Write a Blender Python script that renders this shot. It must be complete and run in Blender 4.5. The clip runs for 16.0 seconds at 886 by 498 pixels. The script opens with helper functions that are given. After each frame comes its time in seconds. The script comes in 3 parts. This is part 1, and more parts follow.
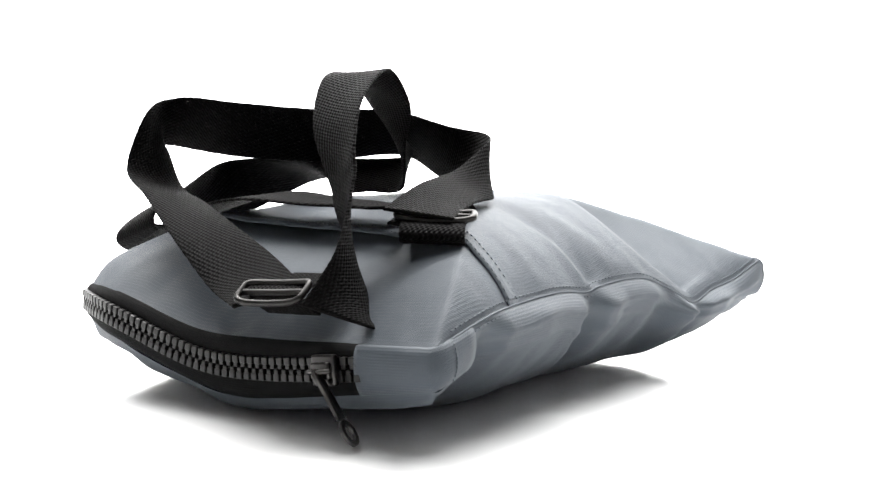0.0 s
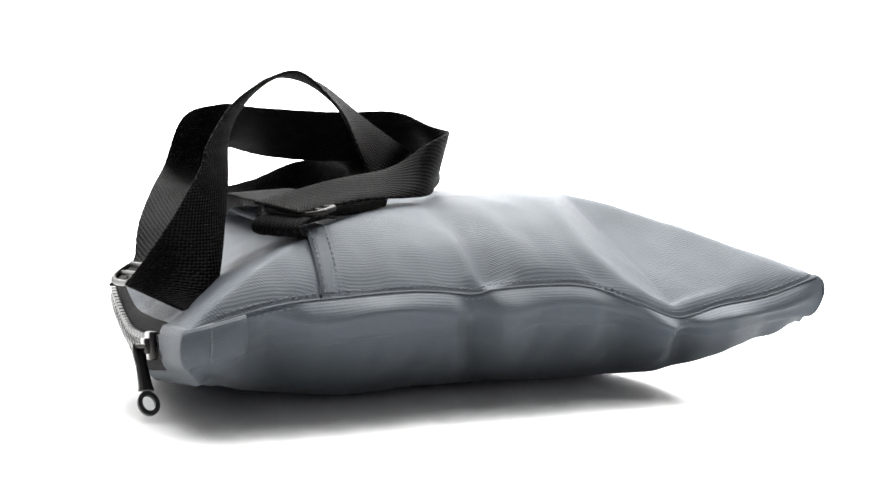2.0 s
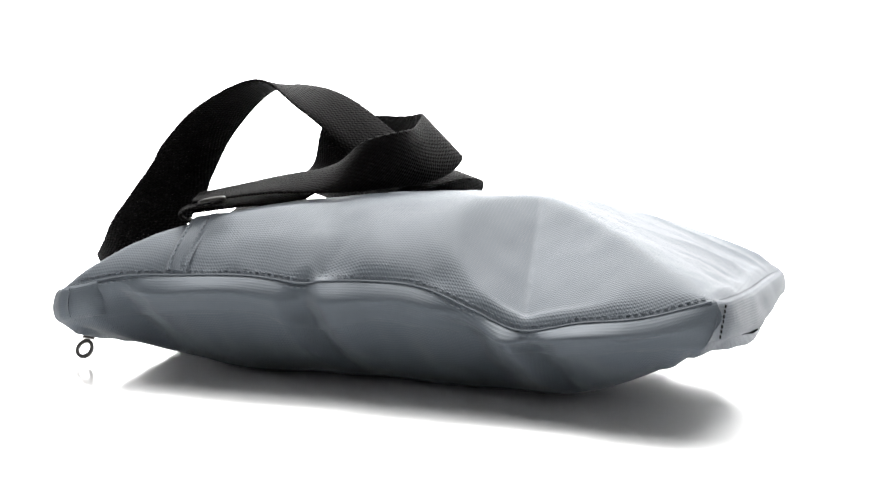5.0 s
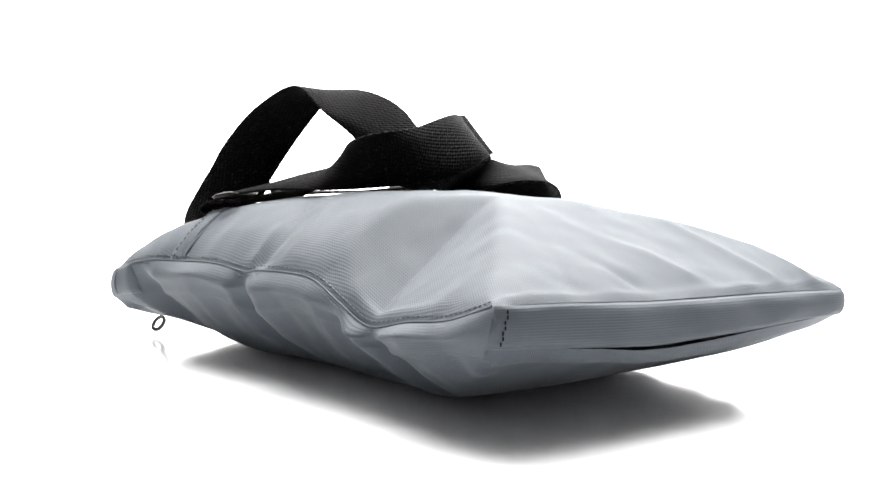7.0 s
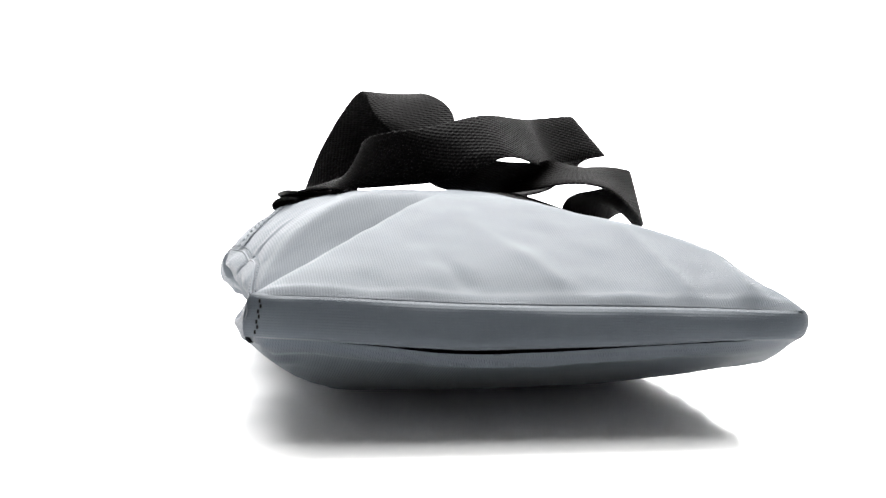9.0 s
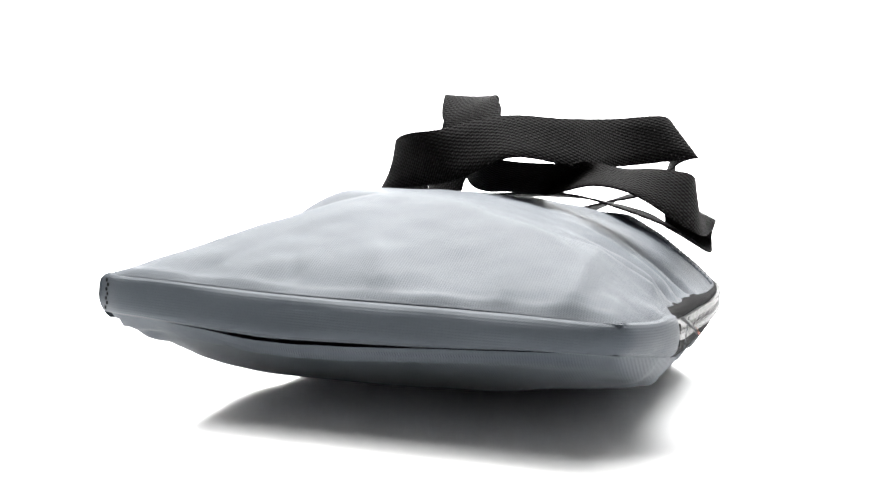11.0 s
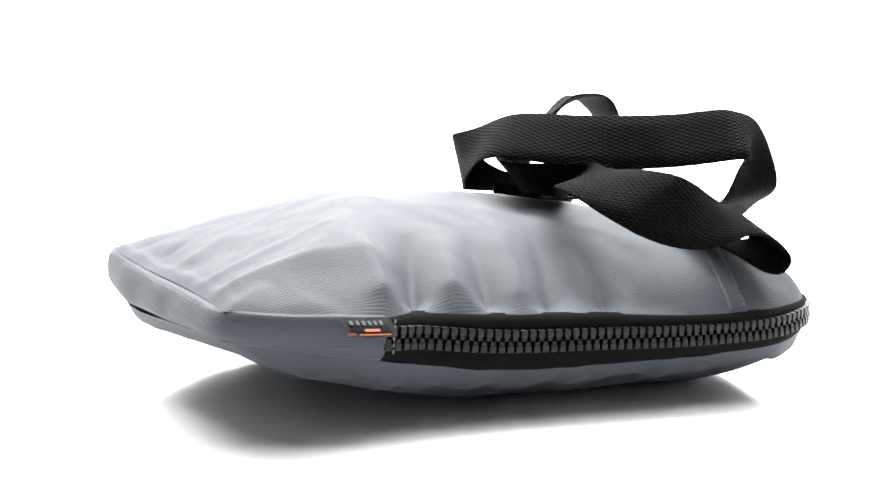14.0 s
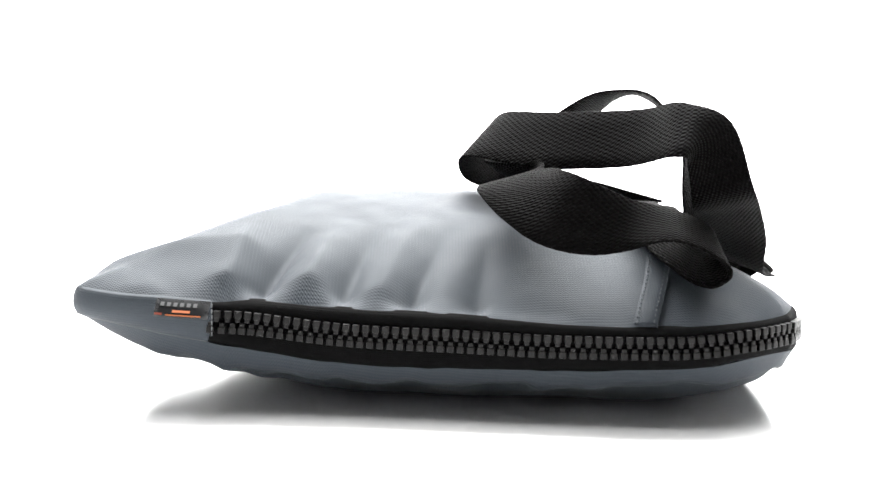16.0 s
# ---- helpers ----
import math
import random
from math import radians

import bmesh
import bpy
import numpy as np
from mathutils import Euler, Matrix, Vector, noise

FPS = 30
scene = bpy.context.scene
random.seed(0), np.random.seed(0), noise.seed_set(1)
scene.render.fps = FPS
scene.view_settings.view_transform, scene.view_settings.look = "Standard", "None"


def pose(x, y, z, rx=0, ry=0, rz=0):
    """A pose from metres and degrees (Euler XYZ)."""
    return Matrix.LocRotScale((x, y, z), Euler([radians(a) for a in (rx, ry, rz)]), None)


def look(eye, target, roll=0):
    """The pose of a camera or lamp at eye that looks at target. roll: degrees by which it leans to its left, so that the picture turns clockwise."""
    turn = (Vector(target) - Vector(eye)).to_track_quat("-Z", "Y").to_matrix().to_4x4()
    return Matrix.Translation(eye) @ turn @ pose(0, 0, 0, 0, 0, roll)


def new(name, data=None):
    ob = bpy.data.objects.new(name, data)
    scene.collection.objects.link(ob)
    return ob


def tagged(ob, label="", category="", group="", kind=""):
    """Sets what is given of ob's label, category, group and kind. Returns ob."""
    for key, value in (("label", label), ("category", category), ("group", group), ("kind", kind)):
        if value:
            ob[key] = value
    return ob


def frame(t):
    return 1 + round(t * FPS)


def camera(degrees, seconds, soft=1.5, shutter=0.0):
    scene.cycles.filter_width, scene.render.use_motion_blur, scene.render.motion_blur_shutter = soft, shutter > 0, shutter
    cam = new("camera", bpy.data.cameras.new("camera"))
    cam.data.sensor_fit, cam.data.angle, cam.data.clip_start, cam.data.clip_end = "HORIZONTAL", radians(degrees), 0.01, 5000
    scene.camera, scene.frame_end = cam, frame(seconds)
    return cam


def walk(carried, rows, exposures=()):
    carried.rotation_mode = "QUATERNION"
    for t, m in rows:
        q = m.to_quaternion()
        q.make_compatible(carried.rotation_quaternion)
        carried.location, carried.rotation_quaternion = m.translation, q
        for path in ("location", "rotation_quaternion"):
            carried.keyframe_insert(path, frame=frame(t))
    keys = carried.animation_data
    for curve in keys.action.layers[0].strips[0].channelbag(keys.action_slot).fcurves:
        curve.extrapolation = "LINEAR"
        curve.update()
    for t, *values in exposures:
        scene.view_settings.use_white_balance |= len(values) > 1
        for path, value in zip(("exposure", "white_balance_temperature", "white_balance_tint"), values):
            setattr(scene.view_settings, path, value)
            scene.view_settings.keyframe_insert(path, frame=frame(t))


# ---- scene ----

# ------------------------------------------------------------------ camera
# The camera stands still; the bag turns before it on a turntable.
FOV, DIST, HEIGHT = 41.93, 0.56, 0.102
PITCH, PAN, LEAN = radians(-4.627), radians(0.390), 1.46
TURN_RATE, TURN_START = 14.60, 54.8
cam = camera(FOV, 16.0)
EYE = Vector((0, -DIST, HEIGHT))
AHEAD = Vector((-math.sin(PAN) * math.cos(PITCH), math.cos(PAN) * math.cos(PITCH), math.sin(PITCH)))
walk(cam, [(0.0, look(EYE, EYE + AHEAD, LEAN)), (16.0, look(EYE, EYE + AHEAD, LEAN))])

# ------------------------------------------------------------------ light
world = bpy.data.worlds.new("world")
world.use_nodes = True
scene.world = world
world.node_tree.nodes["Background"].inputs[0].default_value = (1, 1, 1, 1)
world.node_tree.nodes["Background"].inputs[1].default_value = 0.30


def softbox(name, eye, target, w, h, watts):
    d = bpy.data.lights.new(name, "AREA")
    d.shape, d.size, d.size_y, d.energy = "RECTANGLE", w, h, watts
    d.color = (1.0, 0.995, 0.985)
    ob = new(name, d)
    ob.matrix_world = look(eye, target)
    return ob


softbox("softbox_top", (0, 0.27, 1.13), (0, 0.0, 0), 1.60, 0.95, 31)
softbox("softbox_backdrop", (0, 0.75, 1.5), (0, 1.75, 0.25), 2.2, 0.5, 240)
scene.view_settings.exposure = 0.0


# ------------------------------------------------------------------ materials
def material(name, col, rough=0.6, metal=0.0, spec=0.5):
    m = bpy.data.materials.new(name)
    m.use_nodes = True
    b = m.node_tree.nodes["Principled BSDF"]
    b.inputs["Base Color"].default_value = (*col, 1)
    b.inputs["Roughness"].default_value = rough
    b.inputs["Metallic"].default_value = metal
    b.inputs["Specular IOR Level"].default_value = spec
    return m


def node(m, kind, **values):
    n = m.node_tree.nodes.new(kind)
    for key, value in values.items():
        if key in n.inputs:
            n.inputs[key].default_value = value
    return n


def link(m, a, b):
    m.node_tree.links.new(a, b)


def mottled(m, col, amount, scale, coords="Object"):
    """Two scales of variation of the base colour."""
    b = m.node_tree.nodes["Principled BSDF"]
    tc = node(m, "ShaderNodeTexCoord")
    out = None
    for k, s in ((1.0, scale), (0.6, scale * 14)):
        n = node(m, "ShaderNodeTexNoise", Scale=s, Detail=4.0, Roughness=0.6)
        link(m, tc.outputs[coords], n.inputs["Vector"])
        r = node(m, "ShaderNodeMapRange")
        r.inputs["To Min"].default_value, r.inputs["To Max"].default_value = 1 - amount * k, 1 + amount * k
        link(m, n.outputs["Fac"], r.inputs["Value"])
        if out is None:
            out = r.outputs["Result"]
        else:
            mu = m.node_tree.nodes.new("ShaderNodeMath")
            mu.operation = "MULTIPLY"
            link(m, out, mu.inputs[0])
            link(m, r.outputs["Result"], mu.inputs[1])
            out = mu.outputs[0]
    mix = m.node_tree.nodes.new("ShaderNodeVectorMath")
    mix.operation = "SCALE"
    mix.inputs[0].default_value = col
    link(m, out, mix.inputs["Scale"])
    link(m, mix.outputs[0], b.inputs["Base Color"])


def weave(m, pitch_u, pitch_v, depth, strength, skew=0.0, twill=0.0):
    """Woven relief on the UV map, whose unit is the metre: ribs across and threads along."""
    b = m.node_tree.nodes["Principled BSDF"]
    tc = node(m, "ShaderNodeTexCoord")
    sep = node(m, "ShaderNodeSeparateXYZ")
    link(m, tc.outputs["UV"], sep.inputs[0])

    def math_node(op, a, c):
        n = m.node_tree.nodes.new("ShaderNodeMath")
        n.operation = op
        for i, x in enumerate((a, c)):
            if isinstance(x, (int, float)):
                n.inputs[i].default_value = x
            elif x is not None:
                link(m, x, n.inputs[i])
        return n.outputs[0]

    u, v = sep.outputs[0], sep.outputs[1]
    us = math_node("ADD", u, math_node("MULTIPLY", v, skew))
    a = math_node("SINE", math_node("MULTIPLY", us, 2 * math.pi / pitch_u), None)
    row = math_node("MULTIPLY", v, 2 * math.pi / pitch_v)
    row = math_node("ADD", row, math_node("MULTIPLY", us, twill * 2 * math.pi / pitch_u))
    c = math_node("SINE", row, None)
    h = math_node("ADD", math_node("MULTIPLY", a, c), math_node("MULTIPLY", c, 0.5))
    n = node(m, "ShaderNodeTexNoise", Scale=900.0, Detail=2.0)
    link(m, tc.outputs["Object"], n.inputs["Vector"])
    h = math_node("ADD", h, math_node("MULTIPLY", n.outputs["Fac"], 0.8))
    bump = node(m, "ShaderNodeBump", Strength=strength, Distance=depth)
    link(m, h, bump.inputs["Height"])
    link(m, bump.outputs[0], b.inputs["Normal"])


GREY_COL = (0.0640, 0.0750, 0.0885)
GREY = material("grey_polyester", GREY_COL, 0.6, spec=0.26)
GREY.node_tree.nodes["Principled BSDF"].inputs["Sheen Weight"].default_value = 0.09
GREY.node_tree.nodes["Principled BSDF"].inputs["Sheen Roughness"].default_value = 0.35
mottled(GREY, GREY_COL, 0.06, 22)
weave(GREY, 0.0013, 0.0010, 0.00018, 0.42, twill=1.0)
WEB_COL = (0.0024, 0.0022, 0.0022)
WEB = material("black_webbing", WEB_COL, 0.75, spec=0.055)
mottled(WEB, WEB_COL, 0.25, 60)
weave(WEB, 0.0024, 0.0020, 0.0006, 0.65, twill=0.5)
TAPE_COL = (0.004, 0.004, 0.0043)
TAPE = material("black_zipper_tape", TAPE_COL, 0.8, spec=0.10)
mottled(TAPE, TAPE_COL, 0.2, 60)
weave(TAPE, 0.0008, 0.0008, 0.0002, 0.5)
PLASTIC = material("black_moulded_plastic", (0.006, 0.0057, 0.0057), 0.34, spec=0.32)
mottled(PLASTIC, (0.006, 0.0057, 0.0057), 0.15, 300)
METAL = material("dark_nickel", (0.075, 0.072, 0.070), 0.3, 1.0)
mottled(METAL, (0.075, 0.072, 0.070), 0.12, 120)
BUCKLE = material("gunmetal", (0.028, 0.027, 0.026), 0.42, 1.0)
mottled(BUCKLE, (0.028, 0.027, 0.026), 0.1, 120)
THREAD = material("grey_thread", (0.095, 0.11, 0.125), 0.8)
THREAD_LIGHT = material("pale_thread", (0.17, 0.18, 0.19), 0.8)
LABEL = material("black_satin_label", (0.010, 0.011, 0.013), 0.7, spec=0.2)
LABEL_PALE = material("pale_print", (0.05, 0.052, 0.055), 0.7)
LABEL_ORANGE = material("orange_print", (0.55, 0.15, 0.04), 0.6)
LABEL_RED = material("red_print", (0.28, 0.045, 0.02), 0.6)
WHITE = material("white_acrylic", (0.86, 0.86, 0.86), 0.12, spec=0.5)
mottled(WHITE, (0.86, 0.86, 0.86), 0.004, 4)
PAPER = material("white_sweep", (0.86, 0.86, 0.86), 0.7, spec=0.2)
# Tone of the unseen walls, picked for how much fill they bounce.
ROOM = material("grey_unseen_wall", (0.21, 0.21, 0.21), 0.8)


# ------------------------------------------------------------------ mesh helpers
def part(name, bm, mat, parent=None, label="", smooth=True):
    me = bpy.data.meshes.new(name)
    bmesh.ops.recalc_face_normals(bm, faces=bm.faces[:])
    bm.to_mesh(me)
    bm.free()
    me.materials.append(mat)
    if smooth:
        for p in me.polygons:
            p.use_smooth = True
    ob = new(name, me)
    ob.parent = parent
    return tagged(ob, label)


def sheet(bm, rows, uvs=None, closed=False):
    """A grid of quads through rows of points; uvs give (u, v) in metres."""
    vs = [[bm.verts.new(p) for p in row] for row in rows]
    layer = bm.loops.layers.uv.verify()
    for i in range(len(vs) - 1):
        n = len(vs[i])
        for j in range(n if closed else n - 1):
            k = (j + 1) % n
            f = bm.faces.new((vs[i][j], vs[i + 1][j], vs[i + 1][k], vs[i][k]))
            if uvs is not None:
                for loop, (a, b) in zip(f.loops, ((i, j), (i + 1, j), (i + 1, j + 1), (i, j + 1))):
                    loop[layer].uv = uvs[a][min(b, len(uvs[a]) - 1)]
    return vs


def box(bm, centre, ax, ay, az, size, bevel=0.0):
    """A box with axes ax, ay, az and full sizes; bevelled where asked."""
    m = Matrix((ax, ay, az)).transposed().to_4x4()
    m.translation = centre
    made = bmesh.ops.create_cube(bm, size=1, matrix=m @ Matrix.Diagonal((*size, 1)))
    if bevel:
        es = list({e for v in made["verts"] for e in v.link_edges})
        bmesh.ops.bevel(bm, geom=es, offset=bevel, segments=2, affect="EDGES", profile=0.6)


def tube(bm, pts, radius, sides=8, closed=False):
    rows, n = [], len(pts)
    for i, p in enumerate(pts):
        a, b = (pts[(i - 1) % n], pts[(i + 1) % n]) if closed else (pts[max(i - 1, 0)], pts[min(i + 1, n - 1)])
        t = (b - a).normalized()
        s = t.cross(Vector((0.31, 0.2, 0.93))).normalized()
        r = s.cross(t)
        rows.append([p + radius * (math.cos(2 * math.pi * k / sides) * s + math.sin(2 * math.pi * k / sides) * r) for k in range(sides)])
    if closed:
        rows.append(rows[0])
    sheet(bm, rows, closed=True)
    bmesh.ops.remove_doubles(bm, verts=bm.verts[:], dist=1e-6)


def spline(points, u):
    """Catmull-Rom through points, u from 0 to 1."""
    n = len(points) - 1
    x = min(max(u, 0.0), 1.0) * n
    i = min(int(x), n - 1)
    f = x - i
    p = [points[min(max(k, 0), n)] for k in (i - 1, i, i + 1, i + 2)]
    if i == 0:
        p[0] = 2 * p[1] - p[2]
    if i == n - 1:
        p[3] = 2 * p[2] - p[1]
    return p[1] + 0.5 * f * (p[2] - p[0] + f * (2 * p[0] - 5 * p[1] + 4 * p[2] - p[3] + f * (3 * (p[1] - p[2]) + p[3] - p[0])))


def curve(rows):
    """A curve through rows of points, run by its length from 0 to 1."""
    pts = [Vector(r) for r in rows]
    fine = [spline(pts, k / 240) for k in range(241)]
    runs = [0.0]
    for p0, p1 in zip(fine, fine[1:]):
        runs.append(runs[-1] + (p1 - p0).length)
    shares = [r / runs[-1] for r in runs]
    return lambda u: spline(pts, float(np.interp(u, shares, np.linspace(0, 1, 241))))


# ------------------------------------------------------------------ the studio
def studio():
    bm = bmesh.new()
    sheet(bm, [[Vector((x, y, 0)) for x in (-2.5, 2.5)] for y in (-2.2, -0.8, 0.8)])
    tagged(part("floor", bm, WHITE, smooth=False), "glossy white acrylic studio table top", "floor", kind="structure")
    bm = bmesh.new()
    prof = [(0.8, -0.004)] + [(1.4 + 0.5 * math.sin(a), 0.5 - 0.504 * math.cos(a)) for a in np.linspace(0, math.pi / 2, 14)] + [(1.9, 2.4)]
    sheet(bm, [[Vector((x, y, z)) for x in (-2.5, 2.5)] for y, z in prof])
    tagged(part("backdrop", bm, PAPER), "white paper sweep, evenly lit", "backdrop", kind="structure")
    # Unseen walls and ceiling, added to close the set and hold off world light.
    for name, pts in (("wall_south", ((-2.5, -2.2, 0), (2.5, -2.2, 0), (2.5, -2.2, 2.4), (-2.5, -2.2, 2.4))),
                      ("wall_west", ((-2.5, -2.2, 0), (-2.5, 1.9, 0), (-2.5, 1.9, 2.4), (-2.5, -2.2, 2.4))),
                      ("wall_east", ((2.5, -2.2, 0), (2.5, 1.9, 0), (2.5, 1.9, 2.4), (2.5, -2.2, 2.4))),
                      ("ceiling", ((-2.5, -2.2, 2.4), (2.5, -2.2, 2.4), (2.5, 1.9, 2.4), (-2.5, 1.9, 2.4)))):
        bm = bmesh.new()
        bm.faces.new([bm.verts.new(p) for p in pts])
        away = {"wall_south": (0, -1, 0), "wall_west": (-1, 0, 0), "wall_east": (1, 0, 0), "ceiling": (0, 0, 1)}[name]
        ex = bmesh.ops.extrude_face_region(bm, geom=bm.faces[:])
        bmesh.ops.translate(bm, verts=[g for g in ex["geom"] if isinstance(g, bmesh.types.BMVert)], vec=Vector(away) * 0.1)
        tagged(part(name, bm, ROOM, smooth=False), "unseen light-blocking plain grey " + name.split("_")[0], name.split("_")[0], kind="structure")


studio()

# ------------------------------------------------------------------ the bag: outlines
# x runs from the slider end to the closed end, y from the stitched side to the zipped side.
# seam round the upper panel, side by side
TOP_A = curve([(-0.150, -0.101, 0.038), (-0.118, -0.100, 0.0455), (-0.092, -0.096, 0.0472), (-0.060, -0.095, 0.0487), (-0.035, -0.094, 0.0468), (-0.025, -0.094, 0.0484), (0.0, -0.094, 0.0496),
               (0.02, -0.095, 0.0483), (0.042, -0.098, 0.0412), (0.062, -0.099, 0.0345), (0.085, -0.099, 0.0390), (0.110, -0.101, 0.0430), (0.136, -0.104, 0.0515)])
TOP_B = curve([(0.136, -0.104, 0.0515), (0.141, -0.075, 0.0512), (0.143, -0.024, 0.0490), (0.1465, 0.05, 0.0480), (0.1505, 0.103, 0.0465)])
TOP_C = curve([(0.1505, 0.103, 0.0465), (0.131, 0.111, 0.0450), (0.112, 0.115, 0.0445), (0.093, 0.115, 0.0432), (0.078, 0.110, 0.0435), (0.045, 0.112, 0.0414), (0.0, 0.116, 0.0402), (-0.042, 0.120, 0.0382), (-0.084, 0.121, 0.0382), (-0.114, 0.115, 0.0400), (-0.134, 0.100, 0.0415)])
TOP_D = curve([(-0.134, 0.100, 0.0415), (-0.143, 0.079, 0.0420), (-0.1475, 0.057, 0.0395), (-0.149, 0.015, 0.0310), (-0.150, -0.025, 0.0318), (-0.151, -0.064, 0.0350), (-0.150, -0.101, 0.0380)])
# seam round the lower panel
LOW_A = curve([(-0.150, -0.1025, 0.0240), (-0.118, -0.098, 0.0300), (-0.060, -0.095, 0.0350), (-0.032, -0.094, 0.0300), (0.0, -0.096, 0.0360), (0.035, -0.096, 0.0320), (0.064, -0.099, 0.0265), (0.1, -0.101, 0.0310), (0.134, -0.106, 0.0365)])
LOW_B = curve([(0.134, -0.106, 0.0365), (0.142, -0.07, 0.0355), (0.146, -0.024, 0.0326), (0.148, 0.05, 0.0350), (0.151, 0.102, 0.0358)])
LOW_C = curve([(0.151, 0.102, 0.0358), (0.118, 0.113, 0.0310), (0.092, 0.115, 0.0275), (0.045, 0.114, 0.0208), (0.0, 0.117, 0.0200), (-0.042, 0.120, 0.0208), (-0.090, 0.121, 0.0225), (-0.114, 0.115, 0.0260), (-0.134, 0.101, 0.0270)])
LOW_D = curve([(-0.134, 0.101, 0.0270), (-0.1435, 0.08, 0.0245), (-0.148, 0.06, 0.0215), (-0.149, 0.014, 0.0108), (-0.149, -0.017, 0.0097), (-0.150, -0.068, 0.0180), (-0.150, -0.1025, 0.0240)])
MIDDLE = Vector((0.0, 0.005, 0.0))
PEAK = Vector((0.050, -0.0186, 0.0862))


def rise(t, p):
    return 1 - (1 - min(max(t, 0.0), 1.0)) ** p


def softmin(values, k):
    m = min(values)
    return m - k * math.log(sum(math.exp(-(v - m) / k) for v in values))


def near(p, a, b):
    """Distance in plan from p to the segment a-b, and the share along it."""
    ax, ay, bx, by = a[0], a[1], b[0], b[1]
    dx, dy = bx - ax, by - ay
    f = min(max(((p.x - ax) * dx + (p.y - ay) * dy) / (dx * dx + dy * dy), 0.0), 1.0)
    return math.hypot(p.x - ax - f * dx, p.y - ay - f * dy), f


# folds and dents of the upper panel: from, to, height at each end, half-width
FOLDS = [((-0.026, -0.094), (-0.042, -0.040), -0.0032, -0.0008, 0.011), ((-0.008, -0.094), (-0.018, -0.040), 0.0020, 0.0, 0.012),
         ((-0.036, -0.072), (-0.033, -0.094), 0.0012, 0.0050, 0.006), ((-0.022, -0.078), (-0.028, -0.094), -0.0006, -0.003, 0.006),
         ((0.078, 0.107), (0.060, 0.065), -0.0060, 0.0, 0.005), ((0.090, 0.108), (0.085, 0.06), 0.0040, 0.0, 0.008),
         ((0.045, 0.108), (0.03, 0.060), -0.0050, 0.0, 0.006), ((0.060, 0.108), (0.045, 0.055), 0.0040, 0.0, 0.009),
         ((0.018, 0.110), (0.0, 0.065), -0.0042, 0.0, 0.006), ((-0.008, 0.111), (-0.015, 0.075), -0.0036, 0.0, 0.006), ((0.031, 0.112), (0.012, 0.055), 0.0032, 0.0, 0.009),
         ((0.132, -0.025), (0.105, -0.035), -0.0014, 0.0, 0.004), ((0.138, 0.06), (0.09, 0.052), 0.0024, 0.0012, 0.006), ((0.140, 0.085), (0.085, 0.085), 0.0035, 0.0012, 0.007), ((0.132, 0.01), (0.085, -0.012), 0.0016, 0.0006, 0.006), ((0.130, -0.06), (0.09, -0.035), -0.0014, 0.0, 0.007), ((0.130, 0.095), (0.1, 0.075), -0.0020, 0.0, 0.006),
         ((-0.11, -0.095), (-0.055, -0.06), 0.001, 0.0, 0.010), ((0.0, -0.094), (0.025, -0.055), 0.001, 0.0, 0.012), ((-0.145, -0.05), (-0.115, -0.045), -0.002, 0.0, 0.008), ((-0.145, 0.0), (-0.115, 0.02), -0.0025, 0.0, 0.01), ((-0.14, 0.05), (-0.115, 0.045), -0.002, 0.0, 0.009)]


def facet(p):
    """Height of the flat facet between the peak, the dip of the stitched side and the closed corner."""
    a, b, c = PEAK, Vector((0.063, -0.099, 0.0340)), Vector((0.137, -0.104, 0.0520))
    n = (b - a).cross(c - a)
    return a.z - (n.x * (p.x - a.x) + n.y * (p.y - a.y)) / n.z


def tent(x, wide):
    """A creased bump of height 1 whose flanks reach to wide on both sides."""
    return max(0.0, 1 - math.hypot(x, 0.0012) / wide)


def pleat(x):
    """How far the stitched side folds in below its seam, along its length."""
    d = 0.0075 * tent(x + 0.032, 0.010) - 0.0036 * tent(x + 0.017, 0.013) - 0.0034 * tent(x + 0.074, 0.040) + 0.0075 * tent(x + 0.118, 0.015)
    d += 0.0060 * tent(x - 0.040, 0.017) - 0.0034 * tent(x - 0.056, 0.010) + 0.0068 * tent(x - 0.068, 0.009) - 0.0040 * tent(x - 0.089, 0.019)
    return 1.25 * d + 0.0012 * noise.noise(Vector((x * 40, 0.3, 5.0))) * min(1.0, (0.136 - x) / 0.02, (x + 0.14) / 0.02)


